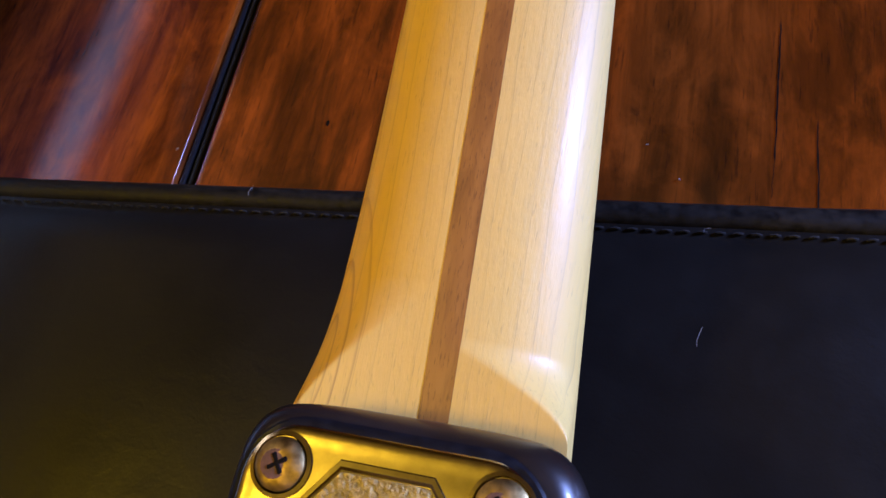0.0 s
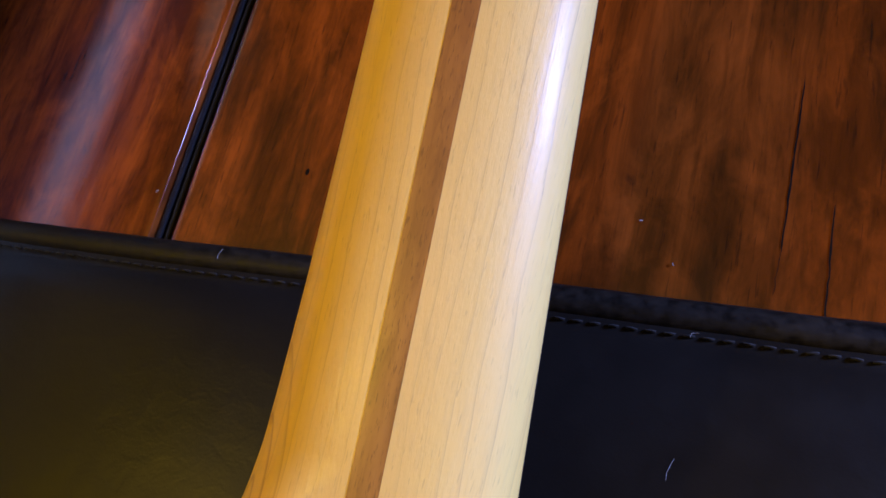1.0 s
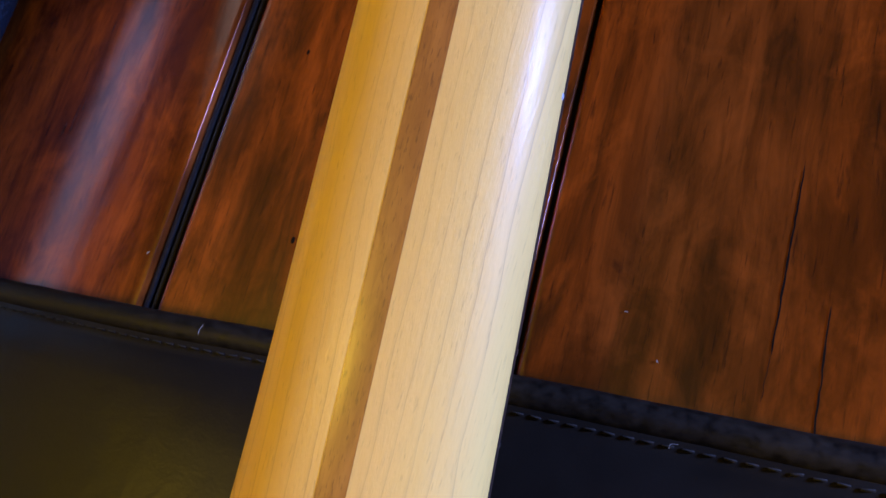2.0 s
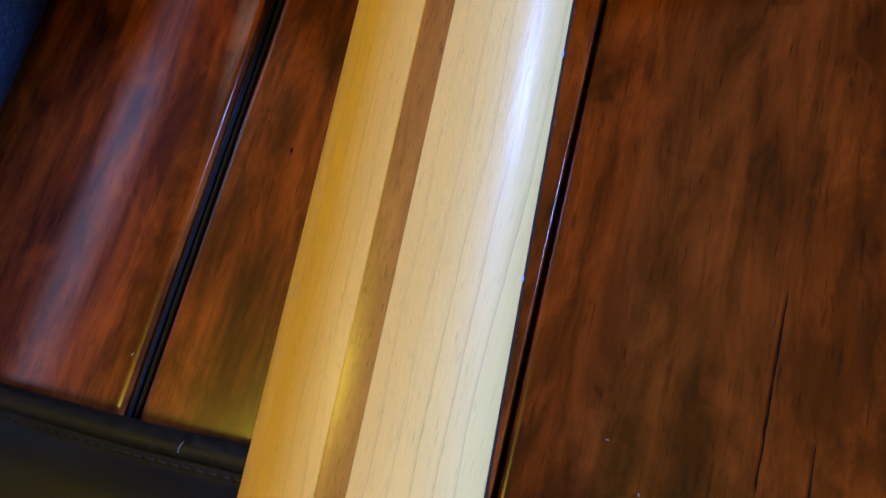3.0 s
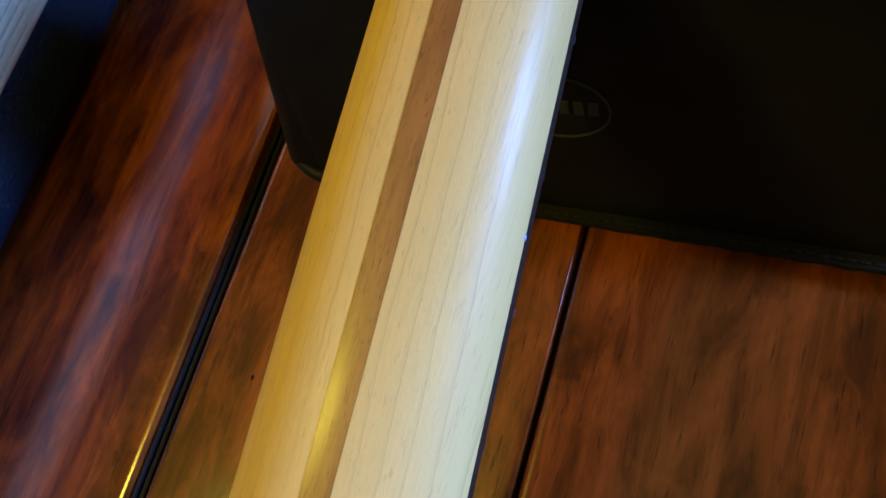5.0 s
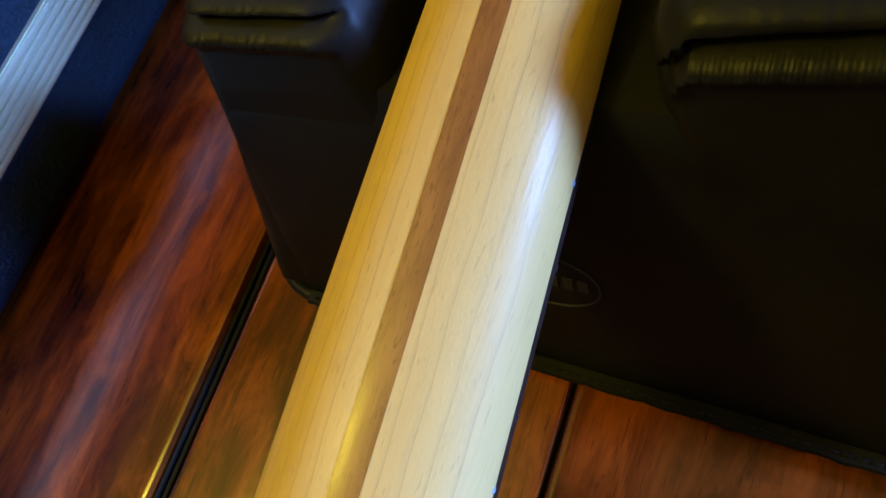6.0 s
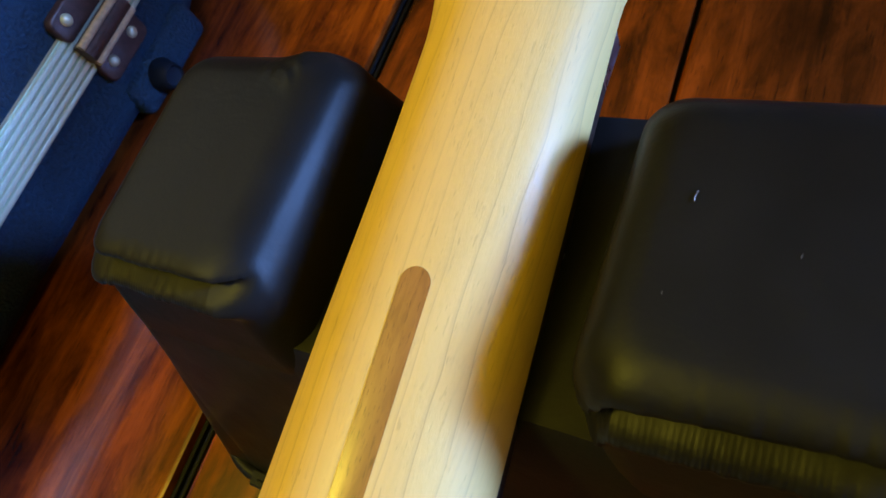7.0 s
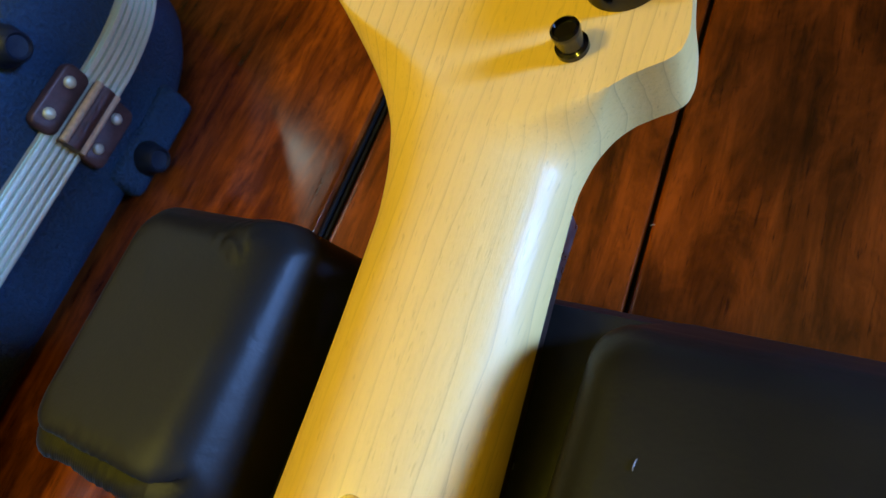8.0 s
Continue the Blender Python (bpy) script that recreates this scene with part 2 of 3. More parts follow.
def box(lo, hi, bevel=0.0, segments=2):
    bm = bmesh.new()
    lo, hi = Vector(lo), Vector(hi)
    bmesh.ops.create_cube(bm, size=1, matrix=Matrix.LocRotScale((lo + hi) / 2, None, hi - lo))
    if bevel:
        bmesh.ops.bevel(bm, geom=bm.edges[:], offset=bevel, segments=segments, affect="EDGES", profile=0.5)
    return bm


def add(bm, other):
    me = bpy.data.meshes.new("tmp")
    other.to_mesh(me)
    other.free()
    bm.from_mesh(me)
    bpy.data.meshes.remove(me)
    return bm


def loft(rings, closed=True, caps=True):
    """Skin between rings of equal length."""
    bm = bmesh.new()
    rows = [[bm.verts.new(p) for p in ring] for ring in rings]
    n = len(rows[0])
    for a, b in zip(rows, rows[1:]):
        for i in range(n if closed else n - 1):
            j = (i + 1) % n
            bm.faces.new((a[i], a[j], b[j], b[i]))
    if caps:
        bm.faces.new(rows[0])
        bm.faces.new(rows[-1])
    return bm


def tube(points, radius, sides=10):
    """A round bar along points."""
    rings = []
    for i, p in enumerate(points):
        p = Vector(p)
        d = (Vector(points[min(i + 1, len(points) - 1)]) - Vector(points[max(i - 1, 0)])).normalized()
        u = d.cross(Vector((0.13, 0.21, 1))).normalized()
        v = d.cross(u)
        r = radius[i] if isinstance(radius, list) else radius
        rings.append([p + r * (math.cos(a) * u + math.sin(a) * v) for a in (2 * math.pi * k / sides for k in range(sides))])
    return loft(rings)


def turned(profile, sides=32, m=Matrix()):
    """A turned solid from (radius, height) pairs, about the z axis of m."""
    rings = [[m @ Vector((r * math.cos(a), r * math.sin(a), h)) for a in (2 * math.pi * k / sides for k in range(sides))] for r, h in profile]
    return loft(rings)


def rounded(x0, x1, y0, y1, r, n=6):
    """A rounded rectangle in the plane, anticlockwise."""
    r = max(1e-4, min(r, (x1 - x0) / 2 - 1e-5, (y1 - y0) / 2 - 1e-5))
    out = []
    for cx, cy, a0 in ((x1 - r, y1 - r, 0), (x0 + r, y1 - r, 90), (x0 + r, y0 + r, 180), (x1 - r, y0 + r, 270)):
        out += [(cx + r * math.cos(radians(a0 + 90 * k / n)), cy + r * math.sin(radians(a0 + 90 * k / n))) for k in range(n + 1)]
    return out


def lerp_table(rows, v):
    if v <= rows[0][0]:
        return rows[0][1]
    for (a, p), (b, q) in zip(rows, rows[1:]):
        if v <= b:
            k = (v - a) / (b - a)
            return p + (q - p) * k
    return rows[-1][1]


def curve_table(rows, v):
    """Like lerp_table, but smooth through the entries and never overshooting."""
    if v <= rows[0][0]:
        return rows[0][1]
    if v >= rows[-1][0]:
        return rows[-1][1]
    i = next(k for k in range(len(rows) - 1) if v <= rows[k + 1][0])

    def rate(k):
        return (rows[k + 1][1] - rows[k][1]) / (rows[k + 1][0] - rows[k][0])

    def tangent(k):
        if k == 0 or k == len(rows) - 1:
            return rate(min(k, len(rows) - 2))
        p, q = rate(k - 1), rate(k)
        return 0.0 if p * q <= 0 else 2 * p * q / (p + q)

    h = rows[i + 1][0] - rows[i][0]
    t = (v - rows[i][0]) / h
    return ((1 + 2 * t) * (1 - t) ** 2 * rows[i][1] + t * (1 - t) ** 2 * h * tangent(i)
            + t * t * (3 - 2 * t) * rows[i + 1][1] - t * t * (1 - t) * h * tangent(i + 1))


def cut_corners(points, times):
    """A closed outline with its corners cut again and again until it is round."""
    for _ in range(times):
        out = []
        for p, q in zip(points, points[1:] + points[:1]):
            out += [(p[0] * 0.75 + q[0] * 0.25, p[1] * 0.75 + q[1] * 0.25), (p[0] * 0.25 + q[0] * 0.75, p[1] * 0.25 + q[1] * 0.75)]
        points = out
    return points


# ---- the room ----
def wall_with_opening(name, x, thick, y0, y1, top, oy0, oy1, oz0, oz1):
    wall = box((x, y0, 0), (x + thick, oy0, top))
    for lo, hi in (((x, oy1, 0), (x + thick, y1, top)), ((x, oy0, 0), (x + thick, oy1, oz0)), ((x, oy0, oz1), (x + thick, oy1, top))):
        add(wall, box(lo, hi))
    return tagged(part(name, wall, WALL, None), "plain tan painted wall with a window opening", "wall", kind="structure")


wall_with_opening("wall_east", 2.25, 0.15, -2.6, 3.2, 2.5, 0.28, 1.36, 0.50, 1.52)
wall_with_opening("wall_west", -2.40, 0.15, -2.6, 3.2, 2.5, 0.25, 1.65, 1.50, 1.86)
tagged(part("wall_south", box((-2.40, -2.75, 0), (2.40, -2.6, 2.5)), WALL, None), "plain tan painted wall", "wall", kind="structure")
tagged(part("wall_north", box((-2.40, 3.2, 0), (2.40, 3.35, 2.5)), WALL, None), "plain tan painted wall", "wall", kind="structure")
tagged(part("ceiling", box((-2.40, -2.75, 2.5), (2.40, 3.35, 2.62)), CEILING, None), "plain white painted ceiling", "ceiling", kind="structure")
floor = part("floor", box((-2.40, -2.75, -0.06), (2.40, 3.35, -0.022)), CRACK, None)
tagged(floor, "dark subfloor under varnished red-brown boards", "floor", kind="structure")

BOARD = 0.1518
GAP_L = -0.1478


def board_mesh(x0, x1, crown, skew0=0.0, skew1=0.0, ease=1.0):
    """A long floorboard with eased edges and a slightly crowned top; its long edges may run a little askew."""
    rings = []
    for y in (-2.6, -1, 0, 0.6, 1.5, 3.2):
        a, b = x0 + skew0 * (y - 0.25), x1 + skew1 * (y - 0.25)
        prof = [(a, -0.022), (a, -0.0022), (a + 0.0006, -0.0008), (a + 0.0013, -0.0002)]
        for k in range(15):
            u = (0.0, 0.01, 0.03, 0.08, 0.16, 0.25, 0.36, 0.5, 0.64, 0.75, 0.84, 0.92, 0.97, 0.99, 1.0)[k]
            prof.append((a + 0.0018 + (b - a - 0.0018 - 0.0018 * ease) * u, crown * ((4 * u * (1 - u) if u > 0.5 else 1.0) - 1.0)))
        prof += [(b - 0.0013 * ease, -0.0002 * ease - crown), (b - 0.0006 * ease, -0.0008 * ease - crown), (b, -0.0022 * ease - crown), (b, -0.022)]
        rings.append([Vector((x, y, z)) for x, z in prof])
    return loft(rings)


# ---- the guitar ----
SLOPE, CROWN = 0.1257, 0.0802
HEEL_Y, NUT_Y = 0.030, 0.4555
LEFT = [(0.03, -0.0335), (0.060, -0.0332), (0.080, -0.0323), (0.105, -0.0308), (0.130, -0.0297), (0.200, -0.0286), (0.300, -0.0274), (0.380, -0.0256), (0.440, -0.0236), (0.4555, -0.0235), (0.4660, -0.0247), (0.4800, -0.0289), (0.4916, -0.0354), (0.504, -0.0455), (0.5144, -0.0556),
        (0.524, -0.064), (0.535, -0.070), (0.550, -0.072), (0.58, -0.068), (0.62, -0.055), (0.645, -0.035), (0.655, -0.015)]
RIGHT = [(0.03, 0.0274), (0.440, 0.01921), (0.4555, 0.0189), (0.470, 0.0187), (0.478, 0.0200), (0.4840, 0.0225), (0.4885, 0.0262), (0.4912, 0.0305), (0.4930, 0.0338),
         (0.4950, 0.0356), (0.4985, 0.0362), (0.504, 0.0356), (0.514, 0.0330), (0.53, 0.0310), (0.60, 0.031), (0.64, 0.024), (0.655, 0.005)]
POWER = [(0.03, 2.15), (0.44, 2.1), (0.66, 2.1)]
DEEP = [(0.03, 0.019), (0.09, 0.0185), (0.13, 0.0172), (0.44, 0.0160), (0.50, 0.0150), (0.66, 0.0145)]
SINK = [(0.03, 0.0), (0.44, 0.0), (0.47, 0.0005), (0.49, 0.0012), (0.66, 0.0012)]


def section(y):
    xl, xr = curve_table(LEFT, y), curve_table(RIGHT, y)
    return (xl + xr) / 2, (xr - xl) / 2, lerp_table(POWER, y), lerp_table(DEEP, y), CROWN + SLOPE * y - lerp_table(SINK, y)


def flat_fill(round_z, side, y, d, z):
    """Near the body and at the headstock the round back runs out in a scoop, cut off by the flat with a soft crease."""
    if y < 0.2:
        out, steep, soft = (0.0885, 11.5, 0.0006) if side < 0 else (0.0775, 62.0, 0.0016)
        far = out - y
    else:
        out, steep, soft = (0.4793, 15.9, 0.0007) if side < 0 else (0.4745, 90.0, 0.0022)
        far = y - out
    if far <= 0:
        return round_z
    k, gap = soft * min(1.0, far / 0.006), z - round_z - steep * far ** 2
    return min(z, z - 0.5 * (gap + math.sqrt(gap * gap + k * k)) + 0.5 * k)


def back_of_neck(x, y):
    """The height of the back of the neck at x, y."""
    c, h, p, d, z = section(y)
    u = min(1.0, abs((x - c) / h))
    return flat_fill(z - d + d * (1 - u ** p) ** (1 / p), x - c, y, d, z)


def neck_mesh():
    ys, y = [], HEEL_Y
    while y < 0.655:
        ys.append(y)
        y += 0.0012 if 0.476 < y < 0.505 else 0.0006 if y < 0.094 else 0.003
    rings = []
    for y in ys:
        c, h, p, d, z = section(y)
        ring = []
        for k in range(129):
            a = math.pi * k / 128
            ca, sa = math.cos(a), math.sin(a)
            rise = z - d + d * abs(sa) ** (2 / p)
            ring.append(Vector((c + h * math.copysign(abs(ca) ** (2 / p), ca), y, rise if k in (0, 128) else flat_fill(rise, ca, y, d, z))))
        rings.append(ring)
    return loft(rings)


def stripe_mesh():
    bm = bmesh.new()
    half, end = 0.0032, 0.4040
    rows, y = [], 0.045
    ys = [0.045 + 0.003 * k for k in range(int((end - half - 0.045) / 0.003) + 1)]
    ys += [end - half + half * math.sin(radians(a)) for a in range(0, 86, 9)]
    for y in ys:
        w = half if y <= end - half else math.sqrt(max(0.0, half ** 2 - (y - end + half) ** 2))
        rows.append([bm.verts.new((w * k / 3, y, back_of_neck(w * k / 3, y) + 0.00008)) for k in range(-3, 4)])
    for a, b in zip(rows, rows[1:]):
        for i in range(6):
            bm.faces.new((a[i], a[i + 1], b[i + 1], b[i]))
    return bm


guitar = empty("electric_guitar", (0, 0.2, 0.0), label="electric guitar lying face down, maple neck with walnut stripe", category="guitar")


def guitar_part(name, bm, material, parent, label=""):
    ob = part(name, bm, material, parent, label)
    if parent is guitar:
        ob.location = (0, -0.2, 0)
    return ob


neck = guitar_part("neck", neck_mesh(), MAPLE, guitar, "amber lacquered maple neck and headstock")
guitar_part("skunk_stripe", stripe_mesh(), STRIPE, neck, "walnut inlay stripe with rounded end")


def board_section(y):
    c, h, p, d, z = section(y)
    return c, h, z - d


fb_rings = []
for k in range(48):
    y = 0.035 + (NUT_Y - 0.035) * k / 47
    c, h, z = board_section(y)
    fb_rings.append([Vector((c - h + 0.0004, y, z + 0.0002)), Vector((c - h + 0.0006, y, z - 0.0046)), Vector((c, y, z - 0.0056)), Vector((c + h - 0.0006, y, z - 0.0046)), Vector((c + h - 0.0004, y, z + 0.0002))])
guitar_part("fretboard", loft(fb_rings), ROSEWOOD, guitar, "dark rosewood fretboard facing down")
for n in range(1, 17):
    y = NUT_Y - 0.648 * (1 - 2 ** (-n / 12))
    c, h, z = board_section(y)
    guitar_part("fret", tube([(c - h + 0.0008, y, z - 0.0048), (c - h / 2, y, z - 0.0054), (c, y, z - 0.0058), (c + h / 2, y, z - 0.0054), (c + h - 0.0008, y, z - 0.0048)], 0.0011, 8), STEEL, guitar)
for n in (3, 5, 7, 9):
    y = NUT_Y - 0.648 * (1 - 2 ** (-(n - 0.5) / 12))
    c, h, z = board_section(y)
    m = pose(c + h - 0.0009, y, z + 0.0002, 0, 90, 0)
    guitar_part("side_dot", turned([(0.0004, 0.0011), (0.0008, 0.0009), (0.0010, 0.0), (0.0010, -0.001)], 16, m), PEARL, guitar, "small pale pearl side dot")
c, h, z = board_section(NUT_Y + 0.004)
guitar_part("string_nut", box((c - h + 0.0018, NUT_Y, z - 0.0095), (c + h - 0.0018, NUT_Y + 0.0155, z - 0.0012), 0.001), STEEL, guitar, "blue-grey steel locking nut")

# body, seen only where it holds the neck
BODY_TOP = 0.1075
body_rings = []
for inset, z in ((0.012, 0.066), (0.004, 0.070), (0.0, 0.078), (0.0, BODY_TOP - 0.0075), (0.0006, BODY_TOP - 0.0045), (0.0022, BODY_TOP - 0.0018), (0.0048, BODY_TOP - 0.0003), (0.0085, BODY_TOP)):
    pts = [(0.0335, -0.02), (0.0335, 0.045), (0.0318, 0.0530), (0.0275, 0.0576), (0.021, 0.0592), (0.0, 0.0592), (-0.018, 0.0590), (-0.0255, 0.0578), (-0.0300, 0.0538), (-0.0318, 0.046), (-0.0322, -0.02),
           (-0.060, -0.06), (-0.130, -0.16), (-0.170, -0.28), (-0.120, -0.38), (0.0, -0.41), (0.120, -0.38), (0.170, -0.28), (0.130, -0.16), (0.062, -0.06)]
    mid = Vector((0.0, -0.10))
    ring = []
    for x, y in cut_corners(pts, 2):
        v = Vector((x, y))
        n = Vector((x, 0.6 * (y - 0.02))) if y > -0.03 else (v - mid)
        v = v - n.normalized() * inset
        ring.append(Vector((v.x, v.y, z + 0.05 * min(0, v.y))))
    body_rings.append(ring)
guitar_part("body", loft(body_rings), LACQUER, guitar, "glossy black-brown body with rounded heel")

# neck plate with embossed recess and screws
PLATE_Z = BODY_TOP + 0.0018


def plate_ring(inset, z, r):
    return [Vector((x, y, z)) for x, y in rounded(-0.0262 + inset, 0.0258 - inset, -0.010 + inset, 0.0538 - inset, r - inset * 0.6, 8)]


gasket = guitar_part("plate_gasket", loft([plate_ring(-0.0016, BODY_TOP - 0.001, 0.011), plate_ring(-0.0018, BODY_TOP + 0.0004, 0.011), plate_ring(-0.001, BODY_TOP + 0.001, 0.010), plate_ring(0.0005, BODY_TOP + 0.0011, 0.010)]), SEAL, guitar, "thin black plastic gasket")
plate = guitar_part("neck_plate", loft([plate_ring(0.0, BODY_TOP + 0.0008, 0.0095), plate_ring(0.0, PLATE_Z + 0.0002, 0.0095), plate_ring(0.0003, PLATE_Z + 0.0006, 0.0095), plate_ring(0.0009, PLATE_Z + 0.00085, 0.009), plate_ring(0.0018, PLATE_Z + 0.0009, 0.009), plate_ring(0.0026, PLATE_Z + 0.0008, 0.0085), plate_ring(0.004, PLATE_Z + 0.0008, 0.008)]), BRASS, guitar, "worn gold-plated neck plate")
TOPZ = PLATE_Z + 0.0008
recess = [(-0.0080, 0.0478), (0.0076, 0.0478), (0.0165, 0.0370), (0.0165, 0.006), (0.0115, -0.004), (-0.012, -0.004), (-0.0165, 0.006), (-0.0165, 0.0370)]


def shrink(pts, k, z):
    cx, cy = 0.0, 0.022
    return [Vector((cx + (x - cx) * k, cy + (y - cy) * k, z)) for x, y in pts]


guitar_part("raised_rim", loft([shrink(recess, 1.07, TOPZ - 0.0003), shrink(recess, 1.055, TOPZ + 0.0004), shrink(recess, 1.02, TOPZ + 0.0005), shrink(recess, 1.0, TOPZ + 0.0001), shrink(recess, 0.99, TOPZ + 0.00005)]), BRASS, plate, "polished rim round the recess")
guitar_part("recess_field", loft([shrink(recess, 0.99, TOPZ + 0.0001), shrink(recess, 0.985, TOPZ + 0.00025)]), BRASS_ROUGH, plate, "pitted gold recessed field")


def screw_head(parent, x, y):
    m = Matrix.Translation((x, y, TOPZ))
    guitar_part("screw_ring", turned([(0.0057, -0.0003), (0.0056, 0.0004), (0.0049, 0.0006), (0.0047, 0.0)], 40, m), BRASS, parent, "gold countersunk ring")
    head = turned([(0.0046, -0.0002), (0.0045, 0.0008), (0.0036, 0.0014), (0.0018, 0.0018), (0.0004, 0.00185)], 40, m)
    guitar_part("screw", head, SCREW, parent, "tarnished brown cross-head screw")
    cross = box((-0.0019, -0.00045, 0.0012), (0.0019, 0.00045, 0.00204), 0.0002, 1)
    add(cross, box((-0.00045, -0.0019, 0.0012), (0.00045, 0.0019, 0.00205), 0.0002, 1))
    bmesh.ops.transform(cross, matrix=m @ pose(0, 0, 0, 0, 0, 33), verts=cross.verts)
    guitar_part("screw_slot", cross, CRACK, parent, "dark cross slot")
    stain = turned([(0.0026, 0.0012), (0.0025, 0.00172), (0.0012, 0.00192), (0.0002, 0.00193)], 18, m @ pose(-0.0006, -0.0002, 0))
    guitar_part("rust_patch", stain, RUST, parent, "rust-brown patch")


screw_head(plate, -0.0190, 0.0468)
screw_head(plate, 0.0195, 0.0468)

# first tuning machine on the headstock
def on_headstock(x, y):
    return Vector((x, y, back_of_neck(x, y)))


hz = on_headstock(0.0215, 0.5115)
tilt = Matrix.Translation(hz) @ pose(0, 0, 0, math.degrees(math.atan(SLOPE)), 0, 0)
tuner = guitar_part("tuning_machine", turned([(0.0085, -0.001), (0.0086, 0.001), (0.0082, 0.0016), (0.0080, 0.0085), (0.0072, 0.0100), (0.004, 0.0108), (0.0008, 0.0110)], 40, tilt), BLACK_CHROME, guitar, "black chrome tuning machine housing")
lug = Matrix.Translation(on_headstock(0.0150, 0.4950)) @ pose(0, 0, 0, math.degrees(math.atan(SLOPE)), 0, 0)
guitar_part("mounting_lug", turned([(0.0034, -0.0005), (0.0034, 0.0012), (0.0028, 0.0016), (0.0028, 0.0050), (0.0030, 0.0054), (0.0029, 0.0062), (0.0024, 0.0066), (0.0022, 0.0058), (0.0004, 0.0058)], 32, lug), BLACK_CHROME, tuner, "round black chrome mounting lug")
shaft = tube([hz + Vector((0.006, -0.001, 0.004)), hz + Vector((0.018, -0.001, 0.003)), hz + Vector((0.024, -0.001, 0.003))], [0.0022, 0.0022, 0.0022], 16)
guitar_part("tuner_shaft", shaft, BLACK_CHROME, tuner)

# ---- the black vinyl work mat ----
MAT_M = Matrix.Translation((0.0, 0.1498, 0)) @ pose(0, 0, 0, 0, 0, math.degrees(math.atan(0.047)))
work_mat = tagged(new("work_mat"), "black vinyl padded work mat with stitched edge", "mat")
work_mat.matrix_world = MAT_M


def mat_lift(x):
    """The edge stands a little off the floor towards the case."""
    return 0.006 * max(0.0, min(1.0, (-0.03 - x) / 0.10))


def mat_point(x, v, z):
    rise = mat_lift(x) * max(0.0, 1 - max(0.0, -0.012 - v) / 0.03)
    return Vector((x, v - 0.45 * rise, z + (rise if z > 0.002 else 0.0)))


rows = []
prof = [(-0.75, 0.001), (-0.0040, 0.001), (-0.0040, 0.0065), (-0.0100, 0.0100), (-0.0125, 0.0098), (-0.0150, 0.0115), (-0.021, 0.0150), (-0.030, 0.0182), (-0.045, 0.0205), (-0.07, 0.0222), (-0.11, 0.0228), (-0.20, 0.0228), (-0.75, 0.0228)]
for k in range(61):
    x = -0.272 + 0.86 * k / 60
    rows.append([mat_point(x, v, z + (0.0006 * noise.noise((x * 9, v * 9, 0)) if z > 0.014 else 0)) for v, z in prof])
part("cushion", loft(rows), MAT_VINYL, work_mat)
piping = [mat_point(-0.272 + 0.86 * k / 120, -0.0050 + 0.0004 * noise.noise((k * 0.35, 1, 0)), 0.0058 + 0.0003 * noise.noise((k * 0.5, 4, 0))) for k in range(121)]
part("piping", tube(piping, 0.0056, 12), PIPING, work_mat, "worn round edge piping")
stitches = bmesh.new()
for k in range(150):
    x = -0.265 + k * 0.0054
    skew = 0.0004 * noise.noise((k * 1.7, 0, 8))
    add(stitches, tube([mat_point(x, -0.0112 + skew, 0.0102), mat_point(x + 0.0015, -0.0112, 0.0109), mat_point(x + 0.003, -0.0112 - skew, 0.0102)], 0.0004, 5))
tagged(part("stitching", stitches, THREAD, work_mat, "row of small dark stitches"), kind="stuff")

# ---- the neck rest ----


def pad_bounds(z):
    k = z / 0.128
    return -0.1362 + 0.0432 * k, 0.1400 - 0.0500 * k, 0.3485 + 0.0425 * k, 0.4803 - 0.0308 * k


neck_rest = empty("neck_rest", (0, 0.42, 0), label="black vinyl neck rest block with a notch", category="neck rest")


def pad_level(x, z):
    """The block stands a little higher on its far side from the case; its top panels are only slightly domed."""
    up = max(0.0, z - 0.114)
    low = 1.031 * z - 10.75 * up * up
    return low + 0.045 * (x + 0.043) * (z / 0.125) ** 2


def pad_ring(x0, x1, y0, y1, r, z):
    return [Vector((x, y - 0.42, pad_level(x, z))) for x, y in rounded(x0, x1, y0, y1, r, 8)]


rings = []
for z in (0.0015, 0.004, 0.012, 0.03, 0.05, 0.07, 0.09, 0.100, 0.1045, 0.1058):
    x0, x1, y0, y1 = pad_bounds(z)
    puff = 0.0004 * math.sin(math.pi * min(1, z / 0.108))
    inset = 0 if z < 0.1 else 0.002 * (z - 0.1) / 0.006
    rings.append(pad_ring(x0 - puff + inset, x1 + puff - inset, y0 - puff + inset, y1 + puff - inset, 0.028 - 0.019 * z / 0.106, z))
part("base_block", loft(rings), VINYL, neck_rest)


def arc(z, z0, z1, r):
    k = max(0.0, min(1.0, (z - z0) / (z1 - z0)))
    return r * (1 - math.sqrt(1 - k * k))


def dense_ring(x0, x1, y0, y1, r, n=8, along=420, across=26):
    """A rounded rectangle with its straight sides divided finely, anticlockwise from the back right."""
    out = []
    for cx, cy, a0, ex, ey, m in ((x1 - r, y1 - r, 0, x0 + r, y1, along), (x0 + r, y1 - r, 90, x0, y0 + r, across), (x0 + r, y0 + r, 180, x1 - r, y0, along), (x1 - r, y0 + r, 270, x1, y1 - r, across)):
        out += [(cx + r * math.cos(radians(a0 + 90 * k / n)), cy + r * math.sin(radians(a0 + 90 * k / n))) for k in range(n + 1)]
        sx, sy = out[-1]
        out += [(sx + (ex - sx) * k / m, sy + (ey - sy) * k / m) for k in range(1, m)]
    return out


def bell(v, width):
    return math.exp(-(v / width) ** 2)


